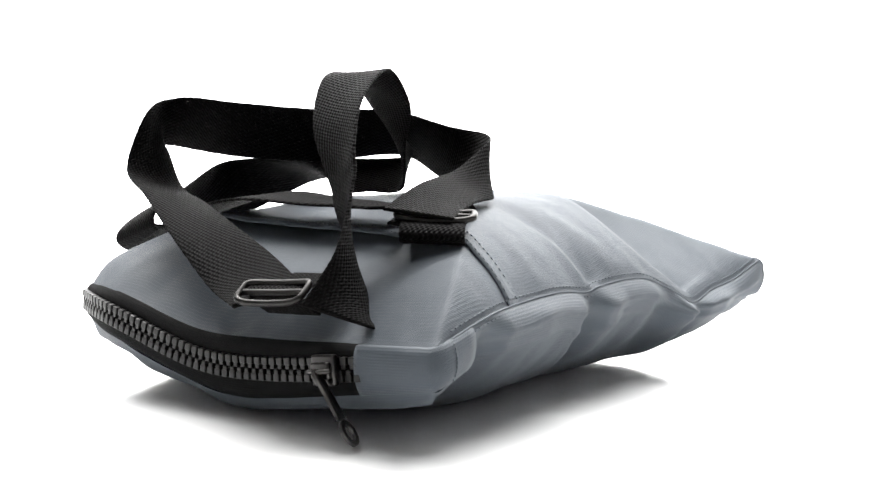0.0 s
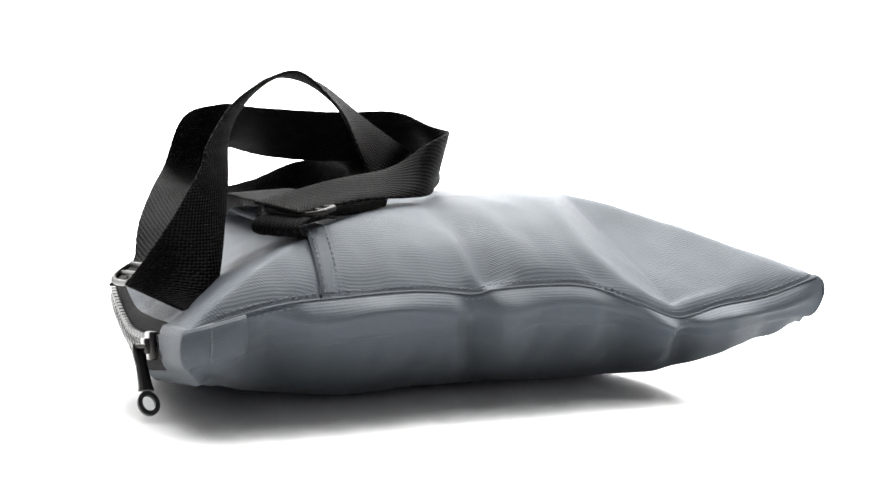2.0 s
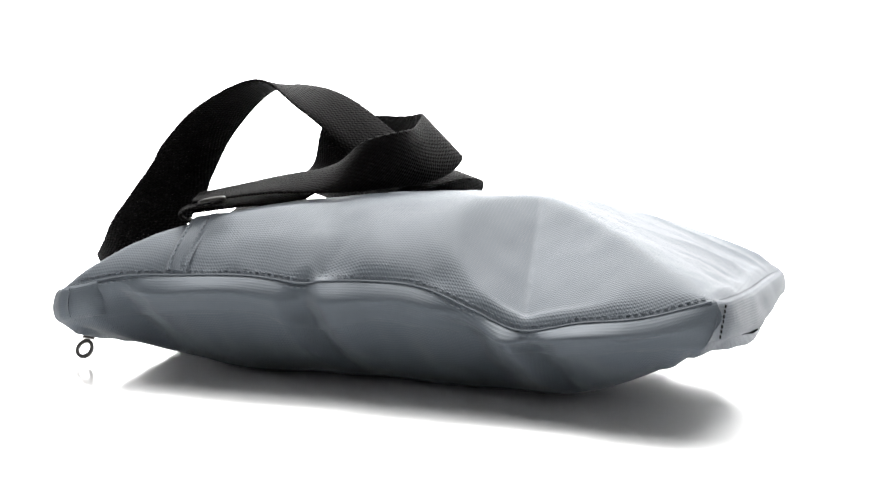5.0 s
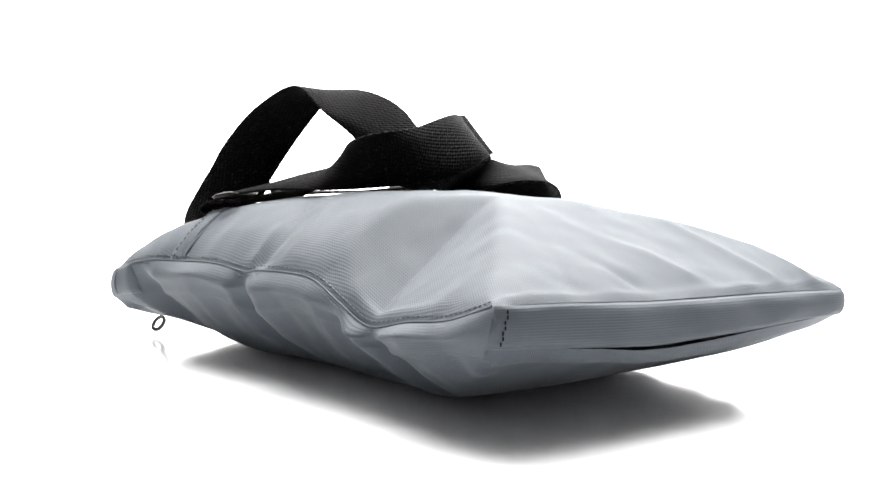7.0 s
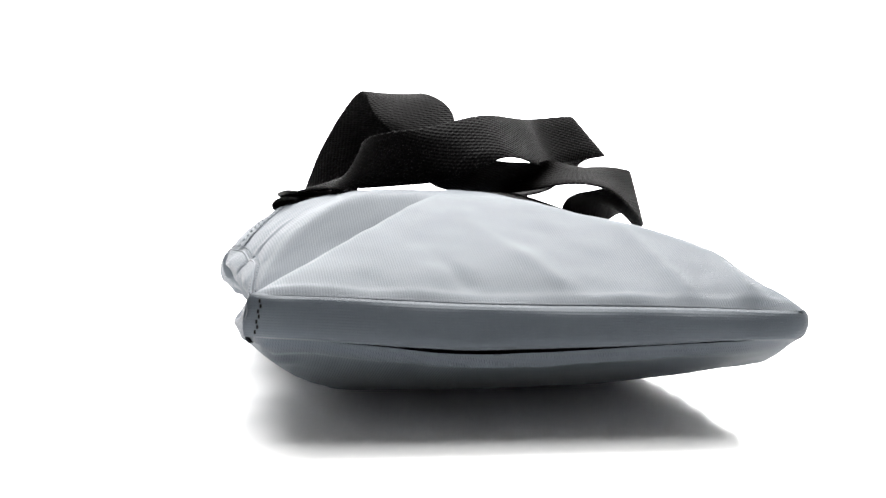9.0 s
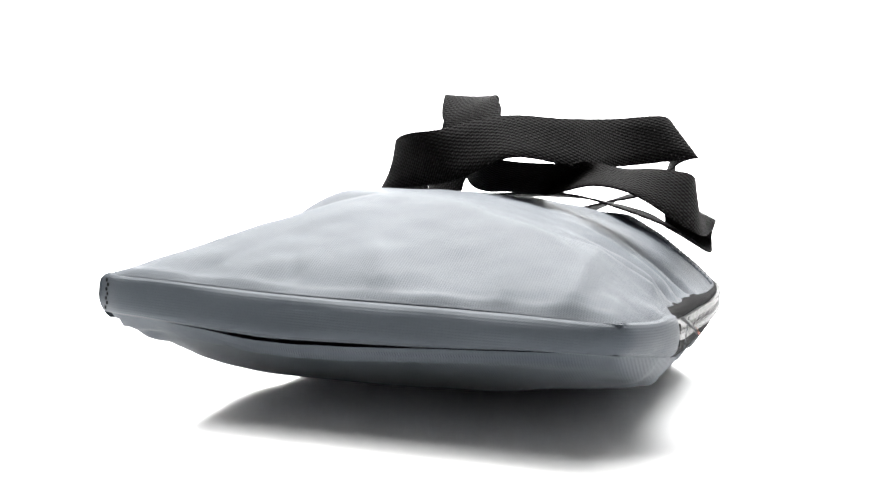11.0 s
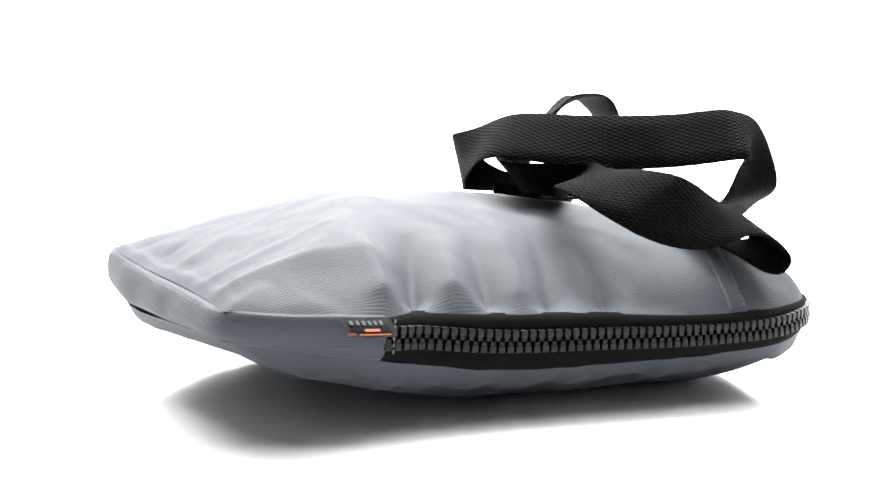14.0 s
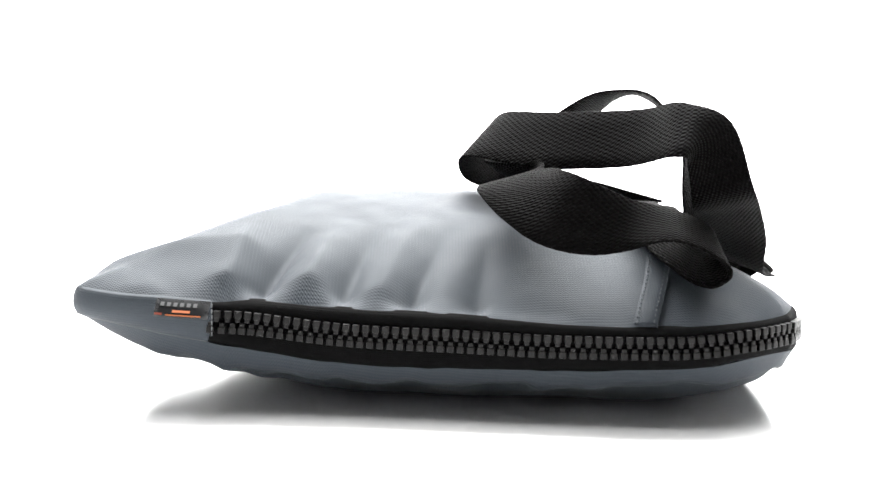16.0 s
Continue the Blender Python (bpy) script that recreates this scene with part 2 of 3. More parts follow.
def upper(s, q):
    """The upper panel over s along x and q along y, each 0 to 1."""
    a, c, d, b = TOP_A(s), TOP_C(1 - s), TOP_D(1 - q), TOP_B(q)
    k00, k10, k01, k11 = TOP_A(0), TOP_A(1), TOP_D(0), TOP_B(1)
    p = (1 - q) * a + q * c + (1 - s) * d + s * b - ((1 - s) * (1 - q) * k00 + s * (1 - q) * k10 + (1 - s) * q * k01 + s * q * k11)
    da, dc = q * (c.y - a.y), (1 - q) * (c.y - a.y)
    dd, db = s * (b.x - d.x), (1 - s) * (b.x - d.x)
    w = [1 / (e + 0.002) ** 2 for e in (da, dc, dd, db)]
    zs = (w[0] * a.z + w[1] * c.z + w[2] * d.z + w[3] * b.z) / sum(w)
    f = softmin((rise(da / 0.084, 2.9), rise(dc / 0.138, 2.35), rise(dd / 0.185, 2.55), rise(db / 0.097, 1.45 - 0.2 * q)), 0.012)
    f = max(f, 0.0) ** 0.97
    z = zs + (PEAK.z - zs) * f
    rim = min(da, dc, dd, db)
    if p.x > 0.02 and p.y < 0.02:
        left = ((PEAK.x - 0.063) * (p.y + 0.099) - (PEAK.y + 0.099) * (p.x - 0.063)) / 0.0815
        cut = softmin((z, facet(p) + 0.0008 + 0.85 * max(0.0, left)), 0.0011)
        z = z + (cut - z) * min(rim / 0.006, 1.0) if cut < z else z
    fade = min(rim / 0.004, 1.0)
    z += 0.0007 * math.exp(-((db - 0.0035) / 0.0022) ** 2) * min(da / 0.01, 1.0) * min(dc / 0.01, 1.0)
    for fa, fb, h0, h1, wide in FOLDS:
        e, g = near(p, fa, fb)
        sharp = math.exp(-abs(e / wide) ** 1.4)
        z += (h0 * (1 - g) + h1 * g) * (1.5 * sharp * min(dc / 0.008, 1.0) if fa[1] > 0.1 else sharp * fade)
    z += 0.0012 * fade * math.exp(-rim / 0.010) * min(db / 0.03, 1.0) * (noise.noise(Vector((p.x * 75, p.y * 75, 5.5))) + 0.5 * noise.noise(Vector((p.x * 160, p.y * 160, 2.5))))
    z += fade * (0.0014 * noise.noise(Vector((p.x * 30, p.y * 30, 3.1))) + 0.0005 * noise.noise(Vector((p.x * 85, p.y * 85, 7.7))))
    return Vector((p.x, p.y, z))


def lower(s, q):
    """The lower panel, bellied onto the table."""
    a, c, d, b = LOW_A(s), LOW_C(1 - s), LOW_D(1 - q), LOW_B(q)
    k00, k10, k01, k11 = LOW_A(0), LOW_A(1), LOW_D(0), LOW_B(1)
    p = (1 - q) * a + q * c + (1 - s) * d + s * b - ((1 - s) * (1 - q) * k00 + s * (1 - q) * k10 + (1 - s) * q * k01 + s * q * k11)
    da, dc = q * (c.y - a.y), (1 - q) * (c.y - a.y)
    dd, db = s * (b.x - d.x), (1 - s) * (b.x - d.x)
    w = [1 / (e + 0.002) ** 2 for e in (da, dc, dd, db)]
    zs = (w[0] * a.z + w[1] * c.z + w[2] * d.z + w[3] * b.z) / sum(w)
    f = softmin((rise(da / 0.052, 1.9), rise(dc / 0.050, 1.9), rise(dd / 0.060, 1.7), rise(db / 0.092, 1.5), rise((db + dc) / 0.185, 1.3), rise((dd + da) / 0.125, 1.45), rise((dd + dc) / 0.125, 1.45)), 0.03)
    rim = min(da, dc, dd, db)
    fade = min(rim / 0.01, 1.0)
    z = zs * (1 - min(max(f, 0.0), 1.0)) + fade * (0.0008 * noise.noise(Vector((p.x * 34, p.y * 34, 9.1))) + 0.0018 * noise.noise(Vector((p.x * 15, p.y * 15, 1.7))))
    near_corner = min(1.0, (db + dc) / 0.07) ** 1.5
    if rim < 0.012 and rim != da:
        z -= 0.0035 * math.exp(-((rim - 0.006) / 0.004) ** 2) * near_corner
    ripple = noise.noise(Vector((p.x * 62, p.y * 62, 4.4))) + 0.6 * noise.noise(Vector((p.x * 120, p.y * 30, 8.4)))
    z += (0.0010 if rim == db else 0.0034 if rim == dc else 0.0024) * ripple * near_corner * math.exp(-((rim - 0.012) / 0.010) ** 2)
    p.y += pleat(p.x - 0.45 * da) * math.exp(-(da / 0.026) ** 2)
    lip = max(0.0, math.sin(math.pi * min(max((q - 0.12) / 0.8, 0.0), 1.0))) ** 0.6  # the panel swells out under the end strip
    p.x += lip * 0.0050 * math.exp(-((db - 0.007) / 0.0055) ** 2)
    z += -lip * 0.0012 * math.exp(-(db / 0.003) ** 2)
    return Vector((p.x, p.y, max(z, 0.0006)))


def skin(fn, s0, s1, ns, nq, lift=0.0, slant=0.0):
    rows, uvs = [], []
    for i in range(ns + 1):
        row = []
        for j in range(nq + 1):
            t = j / nq
            q = t - 0.10 * math.sin(2 * math.pi * t) / (2 * math.pi) * 4.0 * 0.5
            start = s0 + slant * q
            row.append(fn(start + (s1 - start) * i / ns, min(max(q, 0.0), 1.0)) + Vector((0, 0, lift)))
        rows.append(row)
        uvs.append([(p.x, p.y) for p in row])
    return rows, uvs


def outward(p):
    return (Vector((p.x, p.y, 0)) - Vector((0.0 + p.x * 0.35, 0.005 + p.y * 0.2, 0))).normalized()


def flow(top, low, u0, u1, n, prof, flip=False):
    """Rows of a strip between two seams; prof gives (share down, outward metres)."""
    rows, uvs, run = [], [], 0.0
    last = None
    for i in range(n + 1):
        u = u0 + (u1 - u0) * i / n
        a, b = top(u), low(u)
        tangent = (top(min(u + 0.01, 1)) - top(max(u - 0.01, 0)))
        out = Vector((tangent.y, -tangent.x, 0)).normalized()
        if out.dot(a - MIDDLE) < 0:
            out = -out
        share = min(u, 1 - u)
        if share < 0.05:  # lean to the corner's diagonal
            diagonal = Vector((math.copysign(0.7, a.x), math.copysign(0.7, a.y), 0))
            out = out.lerp(diagonal, 1 - share / 0.05).normalized()
        run += (a - last).length if last is not None else 0.0
        last = a
        rows.append([a.lerp(b, f) + out * o for f, o in prof])
        uvs.append([(run, f * (a - b).length) for f, o in prof])
    return rows, uvs


bag = tagged(new("bag"), "grey polyester pouch bag lying flat, black webbing strap looped on top", "bag")

POCKET_S, HEM_SLANT = 0.178, 0.035  # share along the length at which the pocket's hem lies, and its slant across


def panels():
    # main upper panel, from the hem to the closed end
    bm = bmesh.new()
    rows, uvs = skin(upper, POCKET_S, 1.0, 150, 130, slant=HEM_SLANT)
    edge = []
    for j, p in enumerate(rows[0]):
        t = j / 130
        edge.append(p + Vector((0, 0, 0.0008 + 0.0035 * max(0.0, math.sin(math.pi * t)) ** 2 * (1 if 0.1 < t < 0.9 else 0.6))))
    for i in range(12):
        g = (1 - i / 12) ** 2
        rows[i] = [r + (e - r0) * g for r, e, r0 in zip(rows[i], edge, rows[0])] if i else rows[0]
    rows[0] = edge
    hem = [p + Vector((-0.0004, 0, -0.0009)) for p in edge]
    under = [p + Vector((0.010, 0, -0.0013)) for p in edge]
    sheet(bm, [under, hem] + rows, [[(p.x, p.y) for p in under], [(p.x, p.y) for p in hem]] + uvs)
    part("front_panel", bm, GREY, bag, "grey polyester twill panel, creased and puffed up")
    # pocket panel between the hem and the slider end
    bm = bmesh.new()
    rows, uvs = skin(upper, 0.0, POCKET_S + 0.07, 44, 110, -0.0003)
    for i in range(30, 45):
        rows[i] = [p - Vector((0, 0, 0.0022 * (i - 30) / 14)) for p in rows[i]]
    sheet(bm, rows, uvs)
    part("pocket_panel", bm, GREY, bag, "grey polyester panel below the pocket opening")
    bm = bmesh.new()
    rows, uvs = skin(lower, 0.0, 1.0, 110, 90)
    sheet(bm, rows, uvs)
    part("back_panel", bm, GREY, bag, "grey polyester panel resting on the table")
    # folded hem across the panel, raised a little, with a row of stitches along each edge
    def hem_at(q, d, lift):
        rise_up = (0.0008 + 0.0035 * max(0.0, math.sin(math.pi * q)) ** 2 * (1 if 0.1 < q < 0.9 else 0.6)) * (1 - d / 0.0187) ** 2
        return upper(POCKET_S + HEM_SLANT * q + d / 0.284, q) + Vector((0, 0, rise_up + lift))

    bm = bmesh.new()
    rows = [[hem_at(0.004 + 0.992 * j / 130, d, lift) for j in range(131)] for d, lift in ((0.0, -0.0002), (0.0002, 0.0005), (0.003, 0.0007), (0.006, 0.0007), (0.0086, 0.0005), (0.0090, -0.0003))]
    sheet(bm, rows, [[(p.y, p.x) for p in row] for row in rows])
    part("pocket_hem", bm, GREY, bag, "narrow folded hem of the pocket opening")
    for off in (0.0012, 0.0076):
        bm = bmesh.new()
        for j in range(112):
            q = (j + 0.5) / 112
            a, b = hem_at(q - 0.0025, off, 0.0008), hem_at(q + 0.0025, off, 0.0008)
            t = (b - a).normalized()
            side = t.cross(Vector((0, 0, 1))).normalized()
            box(bm, (a + b) / 2, t, side, t.cross(side), ((b - a).length * 0.7, 0.0005, 0.0005))
        part("hem_stitching", bm, THREAD, bag, "row of grey thread stitches", smooth=False)


ROLL = [(-0.03, -0.0012), (0.0, 0.0006), (0.12, 0.0018), (0.32, 0.0024), (0.5, 0.0026), (0.68, 0.0024), (0.86, 0.0016), (1.0, 0.0002), (1.05, -0.0020)]


def gussets():
    bm = bmesh.new()
    END = [(-0.05, -0.0040), (0.0, -0.0010), (0.04, 0.0016), (0.14, 0.0030), (0.32, 0.0038), (0.5, 0.0040), (0.68, 0.0040), (0.84, 0.0040), (0.95, 0.0034), (1.02, 0.0016), (1.0, -0.0030)]
    AT_CORNER = [-0.0012, 0.0006, 0.0012, 0.0019, 0.0024, 0.0026, 0.0024, 0.0017, 0.0008, 0.0002, -0.0020]
    rows, uvs = flow(TOP_B, LOW_B, 0.0, 1.0, 90, [(f, 0.0) for f, o in END])
    for i, row in enumerate(rows):
        u = i / 90
        g = min(min(u, 1 - u) / 0.06, 1.0)
        g = g * g * (3 - 2 * g)
        t = TOP_B(min(u + 0.01, 1)) - TOP_B(max(u - 0.01, 0))
        out = Vector((t.y, -t.x, 0)).normalized()
        diagonal = Vector((0.7, math.copysign(0.7, row[0].y), 0))
        out = diagonal.normalized().lerp(out, min(min(u, 1 - u) / 0.05, 1.0)).normalized()
        for j, p in enumerate(row):
            p += out * (AT_CORNER[j] + (END[j][1] - AT_CORNER[j]) * g)
    for i, row in enumerate(rows):
        for j, p in enumerate(row):
            p += outward(p) * (0.0009 * noise.noise(Vector((p.y * 55, p.z * 60, 2.0))) + 0.0016 * noise.noise(Vector((p.y * 24, 0.4 * j, 6.0)))) * min(1.0, (0.103 - abs(p.y)) / 0.02 if abs(p.y) < 0.103 else 0.0)
            if abs(p.y) < 0.1:
                p.z += 0.0008 * max(0.0, END[j][0]) * noise.noise(Vector((p.y * 26, 3.3, 2.0))) * min(1.0, (0.1 - abs(p.y)) / 0.02)
    reach = uvs[-1][0][0]
    tab_prof = [(f, float(np.interp(f, [e[0] for e in ROLL], [e[1] for e in ROLL])) + 0.0006) for f, o in END[:-1]] + [(1.0, -0.0030)]
    r2, u2 = flow(TOP_C, LOW_C, 0.0, 0.196, 36, tab_prof)
    for row in r2:
        for p in row:
            p += outward(p) * 0.0008 * noise.noise(Vector((p.x * 60, p.z * 60, 4.0)))
    joint = len(rows)
    rows, uvs = rows + r2[1:], uvs + [[(u + reach, v) for u, v in line] for line in u2[1:]]
    for turn in range(14):  # round the corner off
        old = [[p.copy() for p in row] for row in rows[joint - 9:joint + 9]]
        for i in range(1, 17):
            for j in range(len(old[i])):
                if 1 <= j <= 9:
                    rows[joint - 9 + i][j] = old[i][j].lerp((old[i - 1][j] + old[i + 1][j]) / 2, 0.5)
    rows, uvs = rows + [[p - outward(p) * 0.003 for p in rows[-1]]], uvs + [uvs[-1]]
    sheet(bm, rows, uvs)
    part("end_gusset", bm, GREY, bag, "narrow grey fabric strip running round the corner to the zip")
    bm = bmesh.new()
    SIDE = [(-0.03, -0.0008), (0.0, 0.0006), (0.10, 0.0020), (0.25, 0.0038), (0.40, 0.0050), (0.50, 0.0052), (0.58, 0.0044), (0.72, 0.0022), (0.88, 0.0008), (1.0, 0.0003), (1.1, -0.0006), (1.2, -0.0024)]
    rows, uvs = flow(TOP_A, LOW_A, 0.06, 1.0, 150, SIDE)
    for row in rows:
        for (f, o), p in zip(SIDE, row):
            p.y += pleat(p.x + 0.004 * (1 - f)) * min(max(f / 0.8, 0.0), 1.0)
            p.y += max(0.0, o - 0.0026) * (1 - min(1.0, (0.136 - p.x) / 0.02, (p.x + 0.13) / 0.02))
            p.z += 0.0016 * max(0.0, o - 0.0026) / 0.0022 * noise.noise(Vector((p.x * 38, 7.7, 1.1)))
    sheet(bm, rows, uvs)
    part("side_gusset", bm, GREY, bag, "grey fabric side fold under the stitched seam")
    # grey piece that closes the zip at its slider end
    bm = bmesh.new()
    rows, uvs = flow(TOP_D, LOW_D, 0.840, 1.0, 16, [(f, o + 0.0010) for f, o in ROLL])
    r2, u2 = flow(TOP_A, LOW_A, 0.0, 0.07, 5, [(f, o + 0.0010) for f, o in ROLL])
    first = [p - outward(p) * 0.003 for p in rows[0]]
    last = [p + Vector((0.002, 0.004, 0)) for p in r2[-1]]
    sheet(bm, [first] + rows[:-1] + r2[1:] + [last], [uvs[0]] + uvs[:-1] + u2[1:] + [u2[-1]])
    part("zipper_end_tab", bm, GREY, bag, "grey fabric piece sewn over the end of the zip")


ZIP = []
for i in range(400):
    u = 0.193 + 0.807 * i / 399
    ZIP.append((TOP_C(u), LOW_C(u)))
for i in range(1, 330):
    u = 0.850 * i / 329
    ZIP.append((TOP_D(u), LOW_D(u)))


def along_zip(step):
    """Places every step metres along the zip: middle, tangent, outward."""
    mids = []
    for a, b in ZIP:
        m = a.lerp(b, 0.47)
        mids.append(m)
    out, run, want = [], 0.0, 0.0
    for i in range(1, len(mids)):
        seg = (mids[i] - mids[i - 1]).length
        while want <= run + seg and seg > 0:
            m = mids[i - 1].lerp(mids[i], (want - run) / seg)
            t = (mids[min(i + 4, len(mids) - 1)] - mids[max(i - 5, 0)]).normalized()
            o = Vector((t.y, -t.x, 0)).normalized()
            if o.dot(m - MIDDLE) < 0:
                o = -o
            out.append((m, t, o))
            want += step
        run += seg
    return out


def zipper():
    zipp = new("zipper")
    zipp.parent = bag
    for name, prof in (("zipper_tape", [(-0.04, -0.0014), (0.0, 0.0002), (0.1, 0.0014), (0.25, 0.0016), (0.44, 0.0010), (0.47, 0.0006)]),
                       ("zipper_tape", [(0.47, 0.0006), (0.5, 0.0010), (0.7, 0.0015), (0.9, 0.0012), (1.0, 0.0002), (1.05, -0.002)])):
        bm = bmesh.new()
        rows, uvs, run, last = [], [], 0.0, None
        for k in range(0, len(ZIP), 3):
            a, b = ZIP[k]
            t = ZIP[min(k + 4, len(ZIP) - 1)][0] - ZIP[max(k - 4, 0)][0]
            o = Vector((t.y, -t.x, 0)).normalized()
            if o.dot(a - MIDDLE) < 0:
                o = -o
            run += (a - last).length if last is not None else 0
            last = a
            rows.append([a.lerp(b, f) + o * e for f, e in prof])
            uvs.append([(run, f * 0.02) for f, e in prof])
        sheet(bm, rows, uvs)
        part(name, bm, TAPE, zipp, "black woven zip tape")
    # one tooth: a foot on the tape and a narrower head that meshes with the other row
    bm = bmesh.new()
    box(bm, Vector((0, 0, 0.0028)), Vector((1, 0, 0)), Vector((0, 1, 0)), Vector((0, 0, 1)), (0.0028, 0.0026, 0.0028), 0.0004)
    box(bm, Vector((0, 0, 0.0008)), Vector((1, 0, 0)), Vector((0, 1, 0)), Vector((0, 0, 1)), (0.0019, 0.0022, 0.0018), 0.0003)
    me = bpy.data.meshes.new("tooth")
    bm.to_mesh(me)
    bm.free()
    me.materials.append(PLASTIC)
    pitch = 0.0039
    for sign in (1, -1):
        for k, (m, t, o) in enumerate(along_zip(pitch / 2)):
            if k % 2 != (0 if sign > 0 else 1) or k < 1:
                continue
            up = t.cross(o).normalized()
            if up.z < 0:
                up = -up
            x = o.cross(up * sign).normalized()
            ob = new("tooth", me)
            ob.parent = zipp
            r = Matrix((x, o, up * sign)).transposed().to_4x4()
            r.translation = m + o * 0.0022 + up * sign * 0.0002
            ob.matrix_local = r
    # slider with its crown, and the hanging pull
    m, t, o = min(along_zip(0.001), key=lambda e: (e[0] - Vector((-0.151, -0.056, 0.028))).length)
    up = t.cross(o).normalized()
    if up.z < 0:
        up = -up
    c = m + o * 0.0042
    bm = bmesh.new()
    box(bm, c, t, o, up, (0.0105, 0.0030, 0.0110), 0.0008)
    box(bm, c + o * 0.0022, t, o, up, (0.0085, 0.0022, 0.0060), 0.0007)
    slider = part("slider", bm, METAL, zipp, "dark metal zip slider")
    bm = bmesh.new()
    tube(bm, [c + o * (0.0028 + 0.0030 * math.sin(a)) + t * (0.0045 * math.cos(a)) for a in np.linspace(0.1, math.pi - 0.1, 9)], 0.0009)
    part("crown", bm, METAL, slider)
    head, tip = c + o * 0.0052 + up * 0.0005, Vector((-0.1580, -0.0738, 0.0024))
    along = (tip - head).normalized()
    face = Vector((0.22, -0.97, 0.1))
    side = (face - along * face.dot(along)).normalized().cross(along).normalized()
    nrm = along.cross(side)
    length = (tip - head).length
    outline = [(0.0, 0.0021), (0.08, 0.0027), (0.3, 0.0022), (0.62, 0.0027), (0.76, 0.0040), (0.86, 0.0045), (0.95, 0.0036), (1.0, 0.0014)]
    bm = bmesh.new()
    hole_c, hole_r = head + along * length * 0.84, 0.0025
    ring = []
    n = 40
    # plate with an eye at its end
    def inside(f):
        for (f0, w0), (f1, w1) in zip(outline, outline[1:]):
            if f0 <= f <= f1:
                return w0 + (w1 - w0) * (f - f0) / (f1 - f0)
        return 0.0014
    for i in range(n):
        a = 2 * math.pi * i / n
        d = Vector((math.cos(a), math.sin(a)))
        r0 = Vector((hole_r * d.x, hole_r * d.y * 1.25))
        r1 = Vector((0.0043 * d.x, 0.0050 * d.y))
        ring.append([hole_c + side * v.x + along * v.y + nrm * h for v, h in ((r0, -0.0006), (r0, 0.0006), (r1, 0.0006), (r1, -0.0006))])
    ring.append(ring[0])
    sheet(bm, [[*r, r[0]] for r in ring])
    body_len = 0.66
    rows = []
    for i in range(12):
        f = body_len * i / 11
        wv = inside(f)
        b0 = head + along * length * f
        rows.append([b0 + side * wv + nrm * 0.0006, b0 + side * wv * 0.55 + nrm * 0.0009, b0 - side * wv * 0.55 + nrm * 0.0009, b0 - side * wv + nrm * 0.0006,
                     b0 - side * wv - nrm * 0.0006, b0 + side * wv - nrm * 0.0006])
    vs = sheet(bm, rows, closed=True)
    bm.faces.new(vs[0])
    bm.faces.new(vs[-1])
    part("zipper_pull", bm, METAL, slider, "dark metal zip pull with an eye", smooth=False)


def stitches():
    # two rows of thread along the stitched side, broken into single stitches
    for off in (Vector((0, 0.0012, 0.0022)), Vector((0, -0.0014, -0.0016))):
        bm = bmesh.new()
        for k in range(96):
            u = 0.035 + 0.955 * k / 96
            a, b = TOP_A(u), TOP_A(u + 0.0062)
            t = (b - a).normalized()
            side = t.cross(Vector((0, 0, 1))).normalized()
            box(bm, (a + b) / 2 + off, t, side, t.cross(side), (0.0016, 0.0005, 0.0004))
        part("seam_stitching", bm, THREAD, bag, "row of grey thread stitches", smooth=False)
    bm = bmesh.new()
    tube(bm, [TOP_A(0.03 + 0.965 * i / 160) + Vector((0, -0.0005, 0.0003)) for i in range(161)], 0.0004, 6)
    part("seam_edge", bm, GREY, bag, "raised fabric edge along the stitched seam")
    # corner stitches at the closed corner and on the tab
    bm = bmesh.new()
    for k in range(7):
        p = TOP_B(0.022).lerp(LOW_B(0.022), 0.12 + 0.74 * k / 6)
        o = Vector((0.86, -0.5, 0)).normalized()
        box(bm, p + o * 0.0034 + Vector((0, 0.0006 * (k % 2), 0)), Vector((0, 0, 1)), Vector((0.5, 0.86, 0)), o, (0.0013, 0.0005, 0.0005))
    part("corner_stitching", bm, TAPE, bag, "short row of dark stitches", smooth=False)
    bm = bmesh.new()
    for k in range(9):
        u, f = 0.030, 0.1 + 0.8 * k / 8
        p = TOP_A(u).lerp(LOW_A(u), f)
        box(bm, p + Vector((-0.0012, -0.0016 - 0.0022 * math.sin(math.pi * f), 0)), Vector((0, 0, 1)), Vector((1, 0, 0)), Vector((0, 1, 0)), (0.0012, 0.0006, 0.0006))
    part("tab_stitching", bm, THREAD, bag, "short row of dark stitches", smooth=False)


